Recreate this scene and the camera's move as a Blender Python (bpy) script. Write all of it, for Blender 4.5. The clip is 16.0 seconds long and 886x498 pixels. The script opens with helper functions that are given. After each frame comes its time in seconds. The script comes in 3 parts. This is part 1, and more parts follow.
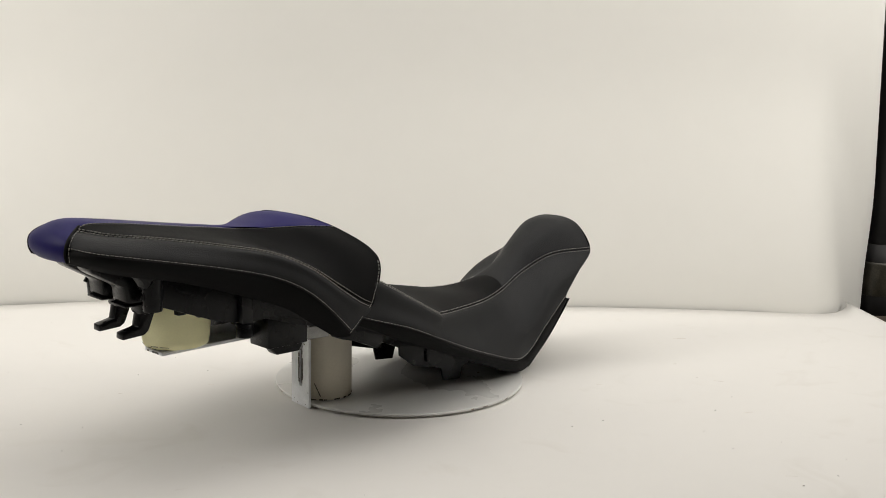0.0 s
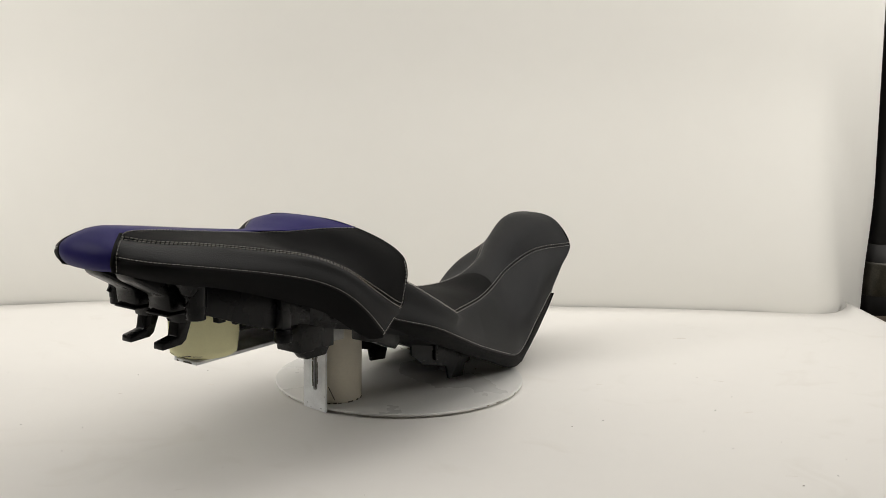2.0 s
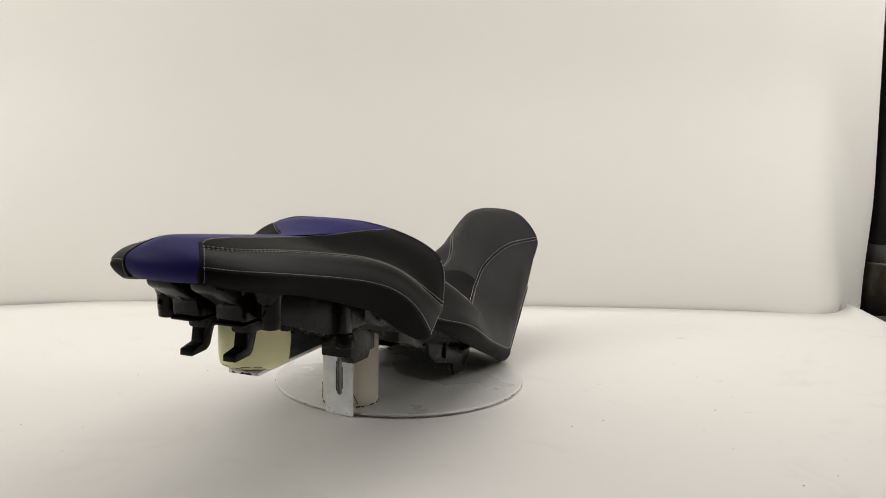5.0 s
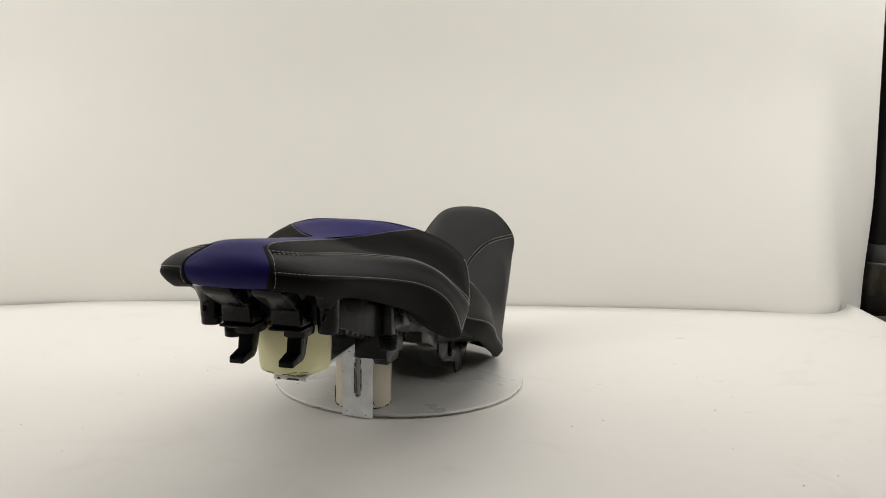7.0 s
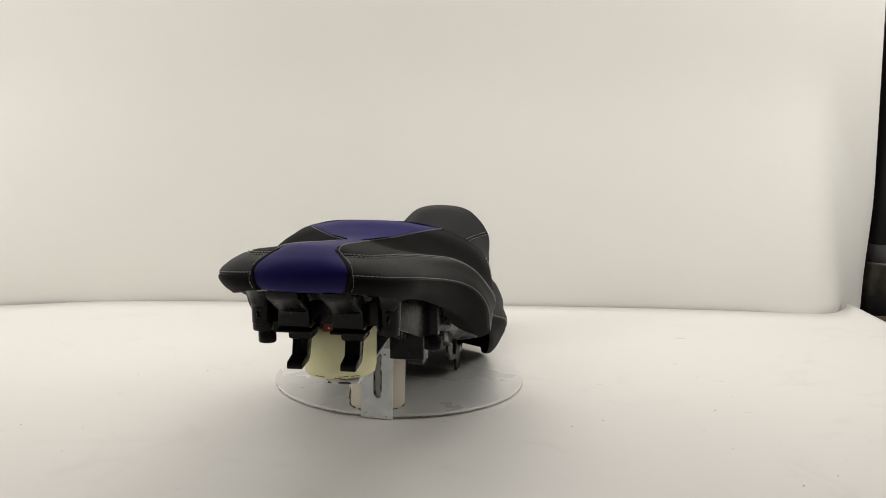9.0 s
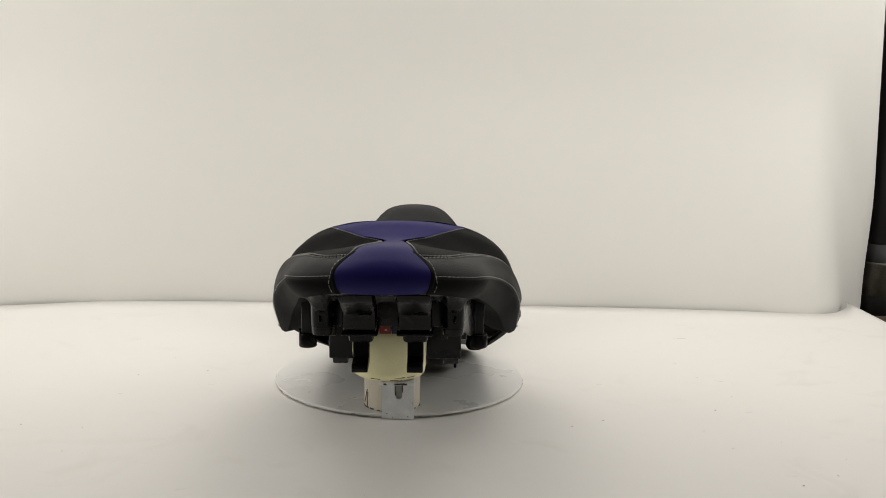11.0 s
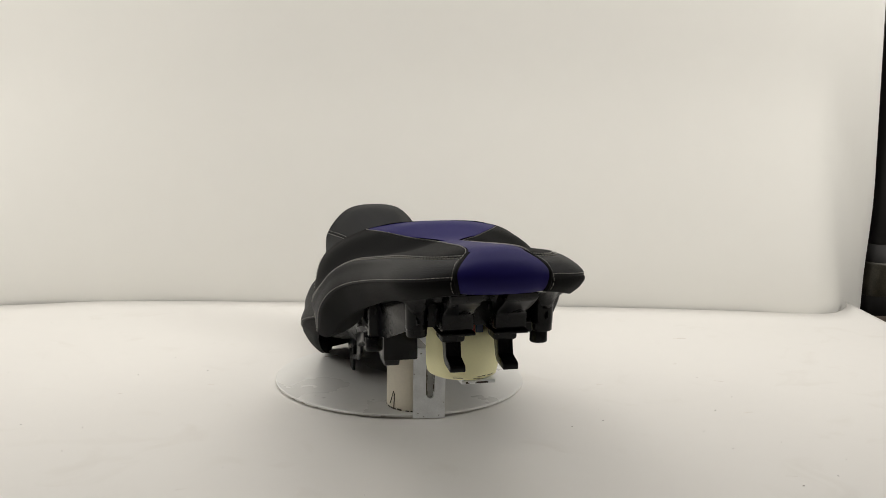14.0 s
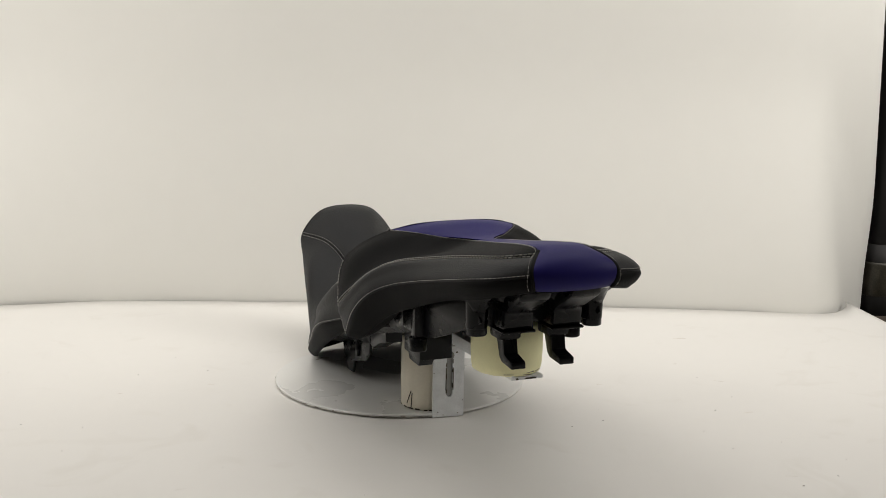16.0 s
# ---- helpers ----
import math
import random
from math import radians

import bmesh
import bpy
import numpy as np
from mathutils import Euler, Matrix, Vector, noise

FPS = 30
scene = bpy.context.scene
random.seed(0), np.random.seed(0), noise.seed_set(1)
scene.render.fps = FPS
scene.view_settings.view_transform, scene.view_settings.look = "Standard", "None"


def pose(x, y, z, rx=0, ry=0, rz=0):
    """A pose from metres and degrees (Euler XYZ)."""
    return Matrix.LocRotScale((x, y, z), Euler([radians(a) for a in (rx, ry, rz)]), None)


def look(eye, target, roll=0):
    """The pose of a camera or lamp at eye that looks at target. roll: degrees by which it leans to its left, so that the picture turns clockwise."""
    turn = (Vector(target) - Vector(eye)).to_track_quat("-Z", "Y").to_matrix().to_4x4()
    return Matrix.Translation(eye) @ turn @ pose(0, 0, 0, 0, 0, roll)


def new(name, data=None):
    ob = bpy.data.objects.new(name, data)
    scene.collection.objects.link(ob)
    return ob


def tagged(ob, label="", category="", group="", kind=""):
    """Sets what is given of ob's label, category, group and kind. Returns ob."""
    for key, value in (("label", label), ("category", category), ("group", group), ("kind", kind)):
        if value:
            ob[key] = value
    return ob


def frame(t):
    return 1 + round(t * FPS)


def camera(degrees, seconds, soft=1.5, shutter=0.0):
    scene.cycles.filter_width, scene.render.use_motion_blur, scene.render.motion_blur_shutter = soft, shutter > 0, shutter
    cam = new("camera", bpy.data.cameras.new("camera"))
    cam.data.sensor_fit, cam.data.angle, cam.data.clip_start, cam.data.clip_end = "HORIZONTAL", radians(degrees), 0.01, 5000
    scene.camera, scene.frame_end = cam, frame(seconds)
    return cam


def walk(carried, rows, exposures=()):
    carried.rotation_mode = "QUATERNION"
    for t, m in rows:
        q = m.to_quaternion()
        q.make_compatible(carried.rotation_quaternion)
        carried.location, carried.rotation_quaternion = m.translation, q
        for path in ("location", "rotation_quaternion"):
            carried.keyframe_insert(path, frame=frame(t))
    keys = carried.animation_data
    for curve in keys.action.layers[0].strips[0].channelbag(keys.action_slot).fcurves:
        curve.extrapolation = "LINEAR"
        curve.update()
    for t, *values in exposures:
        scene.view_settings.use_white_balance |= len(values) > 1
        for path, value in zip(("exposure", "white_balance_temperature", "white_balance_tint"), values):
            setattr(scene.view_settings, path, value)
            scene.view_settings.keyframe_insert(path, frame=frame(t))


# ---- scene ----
# Motorcycle seat on a slowly turning display disc, white paper set.
EYE = (0.0, -1.2094, 0.3586)
YAW, TILT = 0.0403, 0.1693
AIM = (EYE[0] + math.sin(YAW) * math.cos(TILT), EYE[1] + math.cos(YAW) * math.cos(TILT), EYE[2] - math.sin(TILT))
cam = camera(45.46, 16.0, soft=0.45)
walk(cam, [(0.0, look(EYE, AIM, 0.963)), (16.0, look(EYE, AIM, 0.963))],
     exposures=[(0.0, -0.06), (4.0, -0.07), (9.0, -0.10), (12.5, -0.13), (16.0, -0.12)])

# the disc's turn in degrees at these seconds
TURN = [(0.0, -52.50), (1.5, -45.90), (3.5, -37.68), (7.0, -23.43), (9.0, -15.12), (12.5, 0.0), (14.5, 8.35), (16.0, 14.55)]
SEAT_TURN, SEAT_SIDE, SEAT_ROLL = 4.12, 0.0060, 0.68   # how the seat lies on the disc
SEAT_LENGTH = 0.98   # of the pillion's length in the guides below

# ---- light ----
world = bpy.data.worlds.new("world")
world.use_nodes = True
world.node_tree.nodes["Background"].inputs[0].default_value = (0.75, 0.8, 0.9, 1)
world.node_tree.nodes["Background"].inputs[1].default_value = 0.05
scene.world = world


def area_lamp(name, eye, target, sx, sy, watts, color, spread=180):
    data = bpy.data.lights.new(name, "AREA")
    data.shape, data.size, data.size_y, data.energy, data.color = "RECTANGLE", sx, sy, watts, color
    data.spread = radians(spread)
    ob = new(name, data)
    ob.matrix_world = look(eye, target)
    return ob


area_lamp("softbox_lamp", (-1.45, -0.22, 0.95), (-0.36, 0.45, 0.50), 0.5, 0.7, 5.5, (1.0, 0.962, 0.90), 120)
area_lamp("softbox_lamp", (1.47, -0.22, 0.95), (0.50, 0.45, 0.62), 0.5, 0.7, 6.1, (1.0, 0.962, 0.90), 120)
area_lamp("ceiling_lamp", (-0.55, 0.05, 1.42), (-0.05, -0.24, 0.0), 1.20, 0.90, 8.2, (1.0, 0.965, 0.92))
area_lamp("ceiling_lamp", (0.55, 0.05, 1.42), (0.05, -0.24, 0.0), 1.20, 0.90, 8.6, (1.0, 0.965, 0.92))


# ---- materials ----
def shader(name, color, rough=0.5, metal=0.0, spread=0.0, scale=8.0, bump=0.0, bump_scale=200.0, fine=0.0, spec=0.5, cells=False, stain=None):
    """Principled surface whose colour varies by noise at two scales, with fine relief."""
    m = bpy.data.materials.new(name)
    m.use_nodes = True
    nt = m.node_tree
    b = nt.nodes["Principled BSDF"]
    b.inputs["Roughness"].default_value, b.inputs["Metallic"].default_value = rough, metal
    b.inputs["Specular IOR Level"].default_value = spec
    tc = nt.nodes.new("ShaderNodeTexCoord")
    n1 = nt.nodes.new("ShaderNodeTexNoise")
    n1.inputs["Scale"].default_value, n1.inputs["Detail"].default_value = scale, 5
    n2 = nt.nodes.new("ShaderNodeTexNoise")
    n2.inputs["Scale"].default_value, n2.inputs["Detail"].default_value = scale * 14, 4
    nt.links.new(tc.outputs["Object"], n1.inputs["Vector"])
    nt.links.new(tc.outputs["Object"], n2.inputs["Vector"])
    mix = nt.nodes.new("ShaderNodeMath")
    mix.operation = "MULTIPLY_ADD"
    mix.inputs[1].default_value = 0.35
    nt.links.new(n2.outputs[0], mix.inputs[0])
    nt.links.new(n1.outputs[0], mix.inputs[2])
    ramp = nt.nodes.new("ShaderNodeValToRGB")
    ramp.color_ramp.elements[0].position, ramp.color_ramp.elements[1].position = 0.45, 0.9
    ramp.color_ramp.elements[0].color = (*[c * (1 - spread) for c in color], 1)
    ramp.color_ramp.elements[1].color = (*[min(1, c * (1 + spread)) for c in color], 1)
    nt.links.new(mix.outputs[0], ramp.inputs[0])
    colour = ramp.outputs[0]
    if stain:   # faint smudges with an outline of their own
        n4 = nt.nodes.new("ShaderNodeTexNoise")
        n4.inputs["Scale"].default_value, n4.inputs["Detail"].default_value, n4.inputs["Distortion"].default_value = 11.0, 8, 1.2
        nt.links.new(tc.outputs["Object"], n4.inputs["Vector"])
        spot = nt.nodes.new("ShaderNodeMapRange")
        spot.inputs["From Min"].default_value, spot.inputs["From Max"].default_value = 0.60, 0.74
        nt.links.new(n4.outputs[0], spot.inputs["Value"])
        blend = nt.nodes.new("ShaderNodeMix")
        blend.data_type = "RGBA"
        blend.inputs["B"].default_value = (*stain, 1)
        fade = nt.nodes.new("ShaderNodeMath")
        fade.operation = "MULTIPLY"
        fade.inputs[1].default_value = 0.35
        nt.links.new(spot.outputs[0], fade.inputs[0])
        nt.links.new(fade.outputs[0], blend.inputs["Factor"])
        nt.links.new(colour, blend.inputs["A"])
        colour = blend.outputs["Result"]
    nt.links.new(colour, b.inputs["Base Color"])
    rr = nt.nodes.new("ShaderNodeMapRange")
    rr.inputs["To Min"].default_value, rr.inputs["To Max"].default_value = max(0.05, rough - 0.08), min(1, rough + 0.08)
    nt.links.new(n1.outputs[0], rr.inputs["Value"])
    nt.links.new(rr.outputs[0], b.inputs["Roughness"])
    if bump:
        if cells:
            n3 = nt.nodes.new("ShaderNodeTexVoronoi")
        else:
            n3 = nt.nodes.new("ShaderNodeTexNoise")
            n3.inputs["Detail"].default_value = 3
        n3.inputs["Scale"].default_value = bump_scale
        nt.links.new(tc.outputs["Object"], n3.inputs["Vector"])
        bp = nt.nodes.new("ShaderNodeBump")
        bp.inputs["Strength"].default_value, bp.inputs["Distance"].default_value = bump, 0.001
        nt.links.new(n3.outputs[0], bp.inputs["Height"])
        nt.links.new(bp.outputs[0], b.inputs["Normal"])
    return m


PAPER = shader("paper", (0.79, 0.775, 0.745), 0.75, spread=0.012, scale=3.0, bump=0.03, bump_scale=12.0, spec=0.3, stain=(0.70, 0.675, 0.63))
PAPER_BACK = shader("backdrop_paper", (0.82, 0.81, 0.77), 0.8, spread=0.015, scale=2.0, bump=0.02, bump_scale=6.0, spec=0.25)
VINYL = shader("black_vinyl", (0.0165, 0.0170, 0.0182), 0.54, spread=0.16, scale=20, bump=0.26, bump_scale=780, cells=True, spec=0.20)
VINYL_DARK = shader("black_grip_vinyl", (0.0037, 0.0037, 0.0040), 0.66, spread=0.14, scale=20, bump=0.14, bump_scale=1500, cells=True, spec=0.10)
BLUE = shader("blue_vinyl", (0.0085, 0.0056, 0.095), 0.5, spread=0.06, scale=14, bump=0.10, bump_scale=1300, cells=True, spec=0.17)
THREAD = shader("pale_thread", (0.42, 0.405, 0.38), 0.8, spread=0.15, scale=80)
PLASTIC = shader("black_moulded_plastic", (0.0036, 0.0039, 0.0047), 0.27, spread=0.25, scale=30, bump=0.08, bump_scale=260, spec=0.19)
WHITE_BOARD = shader("white_board", (0.75, 0.75, 0.73), 0.28, spread=0.03, scale=9, bump=0.03, bump_scale=60, stain=(0.74, 0.735, 0.71))
BOARD_EDGE = shader("grey_board_edge", (0.58, 0.56, 0.52), 0.7, spread=0.12, scale=40)
WHITE_METAL = shader("worn_white_painted_metal", (0.84, 0.86, 0.88), 0.42, spread=0.12, scale=60, bump=0.06, bump_scale=200, stain=(0.45, 0.46, 0.48))
GREY_METAL = shader("bare_grey_metal", (0.32, 0.32, 0.31), 0.4, metal=0.7, spread=0.2, scale=80)
CREAM = shader("cream_card_tube", (0.72, 0.67, 0.56), 0.7, spread=0.08, scale=25, bump=0.05, bump_scale=120)
FOAM = shader("pale_yellow_foam", (0.89, 0.86, 0.53), 0.8, spread=0.05, scale=40, bump=0.12, bump_scale=700)
SMUDGE = shader("brown_scuff", (0.075, 0.064, 0.052), 0.8, spread=0.4, scale=150)
RED_LABEL = shader("red_label", (0.22, 0.028, 0.014), 0.5, spread=0.1, scale=60)
BLUE_LABEL = shader("dark_blue_label", (0.010, 0.022, 0.045), 0.5, spread=0.1, scale=60)
LABEL_PRINT = shader("label_print", (0.6, 0.5, 0.45), 0.6, spread=0.1, scale=60)
POLE = shader("black_pole_paint", (0.012, 0.011, 0.011), 0.6, spread=0.3, scale=15, bump=0.05, bump_scale=80)
TAPE = shader("worn_brown_tape", (0.045, 0.04, 0.028), 0.35, spread=0.9, scale=30, bump=0.2, bump_scale=150)
WALL = shader("plain_wall", (0.45, 0.42, 0.38), 0.8, spread=0.05, scale=2, bump=0.05, bump_scale=60)
FLOOR = shader("grey_floor", (0.2, 0.19, 0.18), 0.6, spread=0.1, scale=4, bump=0.05, bump_scale=50)
TABLE = shader("table_board", (0.06, 0.045, 0.032), 0.6, spread=0.15, scale=10, bump=0.05, bump_scale=90)
MARK = shader("faint_scuff", (0.66, 0.62, 0.56), 0.8, spread=0.2, scale=80)
SCUFF = shader("grey_scuff", (0.30, 0.27, 0.23), 0.8, spread=0.4, scale=200)
GRIT = shader("dark_grit", (0.16, 0.135, 0.11), 0.9, spread=0.4, scale=300)


# ---- mesh helpers ----
def finish(name, bm, material, parent=None, label="", smooth=True):
    bmesh.ops.recalc_face_normals(bm, faces=bm.faces)
    me = bpy.data.meshes.new(name)
    bm.to_mesh(me)
    bm.free()
    me.materials.append(material)
    for p in me.polygons:
        p.use_smooth = smooth
    ob = new(name, me)
    if parent is not None:
        ob.parent = parent
    if label:
        tagged(ob, label)
    return ob


def part(name, bm, material, parent, label="", smooth=True):
    return finish(name, bm, material, parent, label, smooth)


def sharpen(ob, degrees=35):
    me = ob.data
    me.set_sharp_from_angle(angle=radians(degrees))
    return ob


def box_bm(x0, x1, y0, y1, z0, z1, bevel=0.0015, bm=None):
    out = bm or bmesh.new()
    tmp = bmesh.new()
    bmesh.ops.create_cube(tmp, size=1.0, matrix=Matrix.Translation(((x0 + x1) / 2, (y0 + y1) / 2, (z0 + z1) / 2)) @ Matrix.Diagonal((x1 - x0, y1 - y0, z1 - z0, 1)))
    if bevel:
        bmesh.ops.bevel(tmp, geom=tmp.edges[:], offset=bevel, segments=2, affect="EDGES", profile=0.5)
    merge(tmp, out)
    return out


def merge(src, dst):
    """Add all of src to dst and free src."""
    m = {v: dst.verts.new(v.co) for v in src.verts}
    for f in src.faces:
        try:
            dst.faces.new([m[v] for v in f.verts])
        except ValueError:
            pass
    src.free()


def turned_bm(profile, cx=0.0, cy=0.0, n=32, bm=None, closed=True):
    """A turned body: profile of (radius, z)."""
    out = bm or bmesh.new()
    rings = []
    for r, z in profile:
        rings.append([out.verts.new((cx + r * math.cos(2 * math.pi * i / n), cy + r * math.sin(2 * math.pi * i / n), z)) for i in range(n)])
    for a, b in zip(rings, rings[1:]):
        for i in range(n):
            out.faces.new((a[i], a[(i + 1) % n], b[(i + 1) % n], b[i]))
    if closed:
        out.faces.new(rings[0][::-1])
        out.faces.new(rings[-1])
    return out


def plate_bm(outline, x0, x1, bevel=0.001, bm=None):
    """A plate with an outline in y and z, between x0 and x1."""
    tmp = bmesh.new()
    a = [tmp.verts.new((x0, y, z)) for y, z in outline]
    f = tmp.faces.new(a)
    r = bmesh.ops.extrude_face_region(tmp, geom=[f])
    for v in [g for g in r["geom"] if isinstance(g, bmesh.types.BMVert)]:
        v.co.x = x1
    bmesh.ops.recalc_face_normals(tmp, faces=tmp.faces)
    if bevel:
        bmesh.ops.bevel(tmp, geom=tmp.edges[:], offset=bevel, segments=2, affect="EDGES", profile=0.5)
    out = bm or bmesh.new()
    merge(tmp, out)
    return out


def spline(points, n=40):
    """Catmull-Rom through the points, resampled to n even steps."""
    p = np.array(points, float)
    q = np.vstack([2 * p[0] - p[1], p, 2 * p[-1] - p[-2]])
    out = []
    s = np.linspace(0, 1, 16, endpoint=False)[:, None]
    for i in range(1, len(q) - 2):
        a, b, c, d = q[i - 1:i + 3]
        out.append(0.5 * (2 * b + (c - a) * s + (2 * a - 5 * b + 4 * c - d) * s ** 2 + (-a + 3 * b - 3 * c + d) * s ** 3))
    x = np.vstack(out + [p[-1:]])
    dist = np.concatenate([[0], np.cumsum(np.linalg.norm(np.diff(x, axis=0), axis=1))])
    w = np.linspace(0, dist[-1], n)
    return np.stack([np.interp(w, dist, x[:, k]) for k in range(3)], 1)


class Skin:
    """A surface through guide curves: u along the guides, v from guide to guide."""

    def __init__(self, guides, n=72):
        self.g = np.array([spline(g, n) if len(g) != n else np.array(g, float) for g in guides])
        self.n = n

    def row(self, v):
        g = self.g
        k = int(min(max(math.floor(v), 0), len(g) - 2))
        s = v - k
        b, c = g[k], g[k + 1]
        a = g[k - 1] if k > 0 else 2 * b - c
        d = g[k + 2] if k + 2 < len(g) else 2 * c - b
        return 0.5 * (2 * b + (c - a) * s + (2 * a - 5 * b + 4 * c - d) * s * s + (-a + 3 * b - 3 * c + d) * s ** 3)

    def normals(self, v):
        e = 0.02
        hi = min(v + e, len(self.g) - 1)
        lo = max(v - e, 0)
        dv = self.row(hi) - self.row(lo)
        du = np.gradient(self.row(v), axis=0)
        nn = np.cross(du, dv)
        return nn / (np.linalg.norm(nn, axis=1, keepdims=True) + 1e-12)


def panel_bm(skin, v0, v1, side=1, out=1, m=14, sink=(0.0016, 0.0016, 0.0, 0.0), swell=0.0):
    """One sewn panel of a skin between v0 and v1. sink: how far its v0, v1, u0 and u1 edges roll in. side -1 mirrors it."""
    bm = bmesh.new()
    vs = [v0 + (v1 - v0) * 0.5 * (1 - math.cos(math.pi * j / m)) for j in range(m + 1)]
    rows = [skin.row(v) for v in vs]
    rows_v = []
    length = np.linalg.norm(rows[-1] - rows[0], axis=1) + 1e-9
    w = np.linspace(0, 1, skin.n)
    along = np.concatenate([[0], np.cumsum(np.linalg.norm(np.diff(rows[m // 2], axis=0), axis=1))])
    for j, v in enumerate(vs):
        s = (v - v0) / (v1 - v0)
        nn = skin.normals(v) * out
        d0, d1 = s * length, (1 - s) * length
        roll = 0.006
        e = sink[0] * np.clip(1 - d0 / roll, 0, 1) ** 2 + sink[1] * np.clip(1 - d1 / roll, 0, 1) ** 2
        e = e + sink[2] * np.clip(1 - along / roll, 0, 1) ** 2 + sink[3] * np.clip(1 - (along[-1] - along) / roll, 0, 1) ** 2
        p = rows[j] - nn * e[:, None] + nn * (swell * math.sin(math.pi * s))
        p[:, 0] *= side
        rows_v.append([bm.verts.new(q) for q in p])
    for a, b in zip(rows_v, rows_v[1:]):
        for i in range(skin.n - 1):
            bm.faces.new((a[i], a[i + 1], b[i + 1], b[i]))
    bmesh.ops.remove_doubles(bm, verts=bm.verts, dist=0.00005)
    return bm


def thread_bm(path, normals, side=1, stitch=0.0027, gap=0.0011, wide=0.00042, lift=0.0002, u0=0.0, u1=1.0):
    """A row of short rounded stitches along a path on a surface."""
    bm = bmesh.new()
    dist = np.concatenate([[0], np.cumsum(np.linalg.norm(np.diff(path, axis=0), axis=1))])

    def at(d):
        p = np.array([np.interp(d, dist, path[:, k]) for k in range(3)])
        n = np.array([np.interp(d, dist, normals[:, k]) for k in range(3)])
        return p, n / (np.linalg.norm(n) + 1e-9)
    d, end = dist[-1] * u0 + 0.001, dist[-1] * u1
    while d + stitch < end:
        a, na = at(d)
        b, nb = at(d + stitch)
        t = (b - a) / (np.linalg.norm(b - a) + 1e-9)
        s = np.cross(t, na)
        ring = []
        for p, n, k in ((a, na, 0.5), (a + (b - a) * 0.25, na, 1.0), (a + (b - a) * 0.75, nb, 1.0), (b, nb, 0.5)):
            h = lift + wide * 0.55 * k
            q = [p - s * wide * 0.5 * k - n * 0.0006, p + s * wide * 0.5 * k - n * 0.0006, p + s * wide * 0.35 * k + n * h, p - s * wide * 0.35 * k + n * h]
            ring.append([bm.verts.new((c[0] * side, c[1], c[2])) for c in q])
        for x, y in zip(ring, ring[1:]):
            for i in range(4):
                bm.faces.new((x[i], x[(i + 1) % 4], y[(i + 1) % 4], y[i]))
        bm.faces.new(ring[0])
        bm.faces.new(ring[-1])
        d += stitch + gap
    return bm


def seam(parent, skin, v, toward, out, side, off=0.0021, **kw):
    """Stitches beside guide v, off metres from it on the side of guide v + toward."""
    base, aside = skin.row(v), skin.row(v + 0.3 * toward)
    step = aside - base
    length = np.linalg.norm(step, axis=1, keepdims=True) + 1e-9
    path = base + step * np.clip(off / length, 0, 1)
    return part("stitching", thread_bm(path, skin.normals(v + 0.08 * toward) * out, side, **kw), THREAD, parent)


# ---- setting ----
def sheet_bm(rows, thick):
    """A sheet through rows of points, with thickness downwards or backwards along thick."""
    bm = bmesh.new()
    t = Vector(thick)
    top = [[bm.verts.new(p) for p in r] for r in rows]
    low = [[bm.verts.new(Vector(p) + t) for p in r] for r in rows]
    n, m = len(rows), len(rows[0])
    for i in range(n - 1):
        for j in range(m - 1):
            bm.faces.new((top[i][j], top[i][j + 1], top[i + 1][j + 1], top[i + 1][j]))
            bm.faces.new((low[i][j], low[i + 1][j], low[i + 1][j + 1], low[i][j + 1]))
    for j in range(m - 1):
        bm.faces.new((top[0][j], low[0][j], low[0][j + 1], top[0][j + 1]))
        bm.faces.new((top[-1][j], top[-1][j + 1], low[-1][j + 1], low[-1][j]))
    for i in range(n - 1):
        bm.faces.new((top[i][0], top[i + 1][0], low[i + 1][0], low[i][0]))
        bm.faces.new((top[i][-1], low[i][-1], low[i + 1][-1], top[i + 1][-1]))
    return bm


PAPER_Z = -0.0050
NEARER = (EYE[2] - PAPER_Z) / (EYE[2] + 0.012)   # how much the paper lies nearer for lying higher
BACK_EDGE = spline([(x * NEARER, EYE[1] + (y - EYE[1]) * NEARER, 0) for x, y in [(-1.15, 0.36), (-0.80, 0.38), (-0.60, 0.406), (-0.45, 0.440), (-0.2, 0.441), (0.0, 0.436), (0.306, 0.422), (0.5, 0.406), (0.62, 0.391), (0.68, 0.392), (0.715, 0.425), (0.733, 0.466)]], 90)
HANG_EDGE = spline([*[tuple(p) for p in BACK_EDGE[::6]], (0.733 * NEARER, 0.442, 0), (0.742, 0.470, 0), (0.773, 0.497, 0)], 100)


def paper_height(x, y):
    return PAPER_Z + 0.0012 * noise.noise((x * 3, y * 3, 1)) * min(1, max(0, math.hypot(x, y) - 0.17) * 5)


def paper_floor():
    rows = []
    for k in range(40):
        s = k / 39
        row = []
        for x, y, _ in BACK_EDGE:
            yy = -1.6 + (y + 1.6) * s
            xx = x + 0.09 * (1 - s) * (x > 0.6) * (x - 0.6) / 0.13
            z = paper_height(xx, yy)
            z += 0.003 * max(0, (xx - 0.66) / 0.07) * max(0, (s - 0.9) / 0.1)
            row.append((xx, yy, z))
        rows.append(row)
    ob = finish("paper_floor", sheet_bm(rows, (0, 0, -0.0015)), PAPER)
    tagged(ob, "white paper sheet spread over the table", "paper sheet", kind="structure")


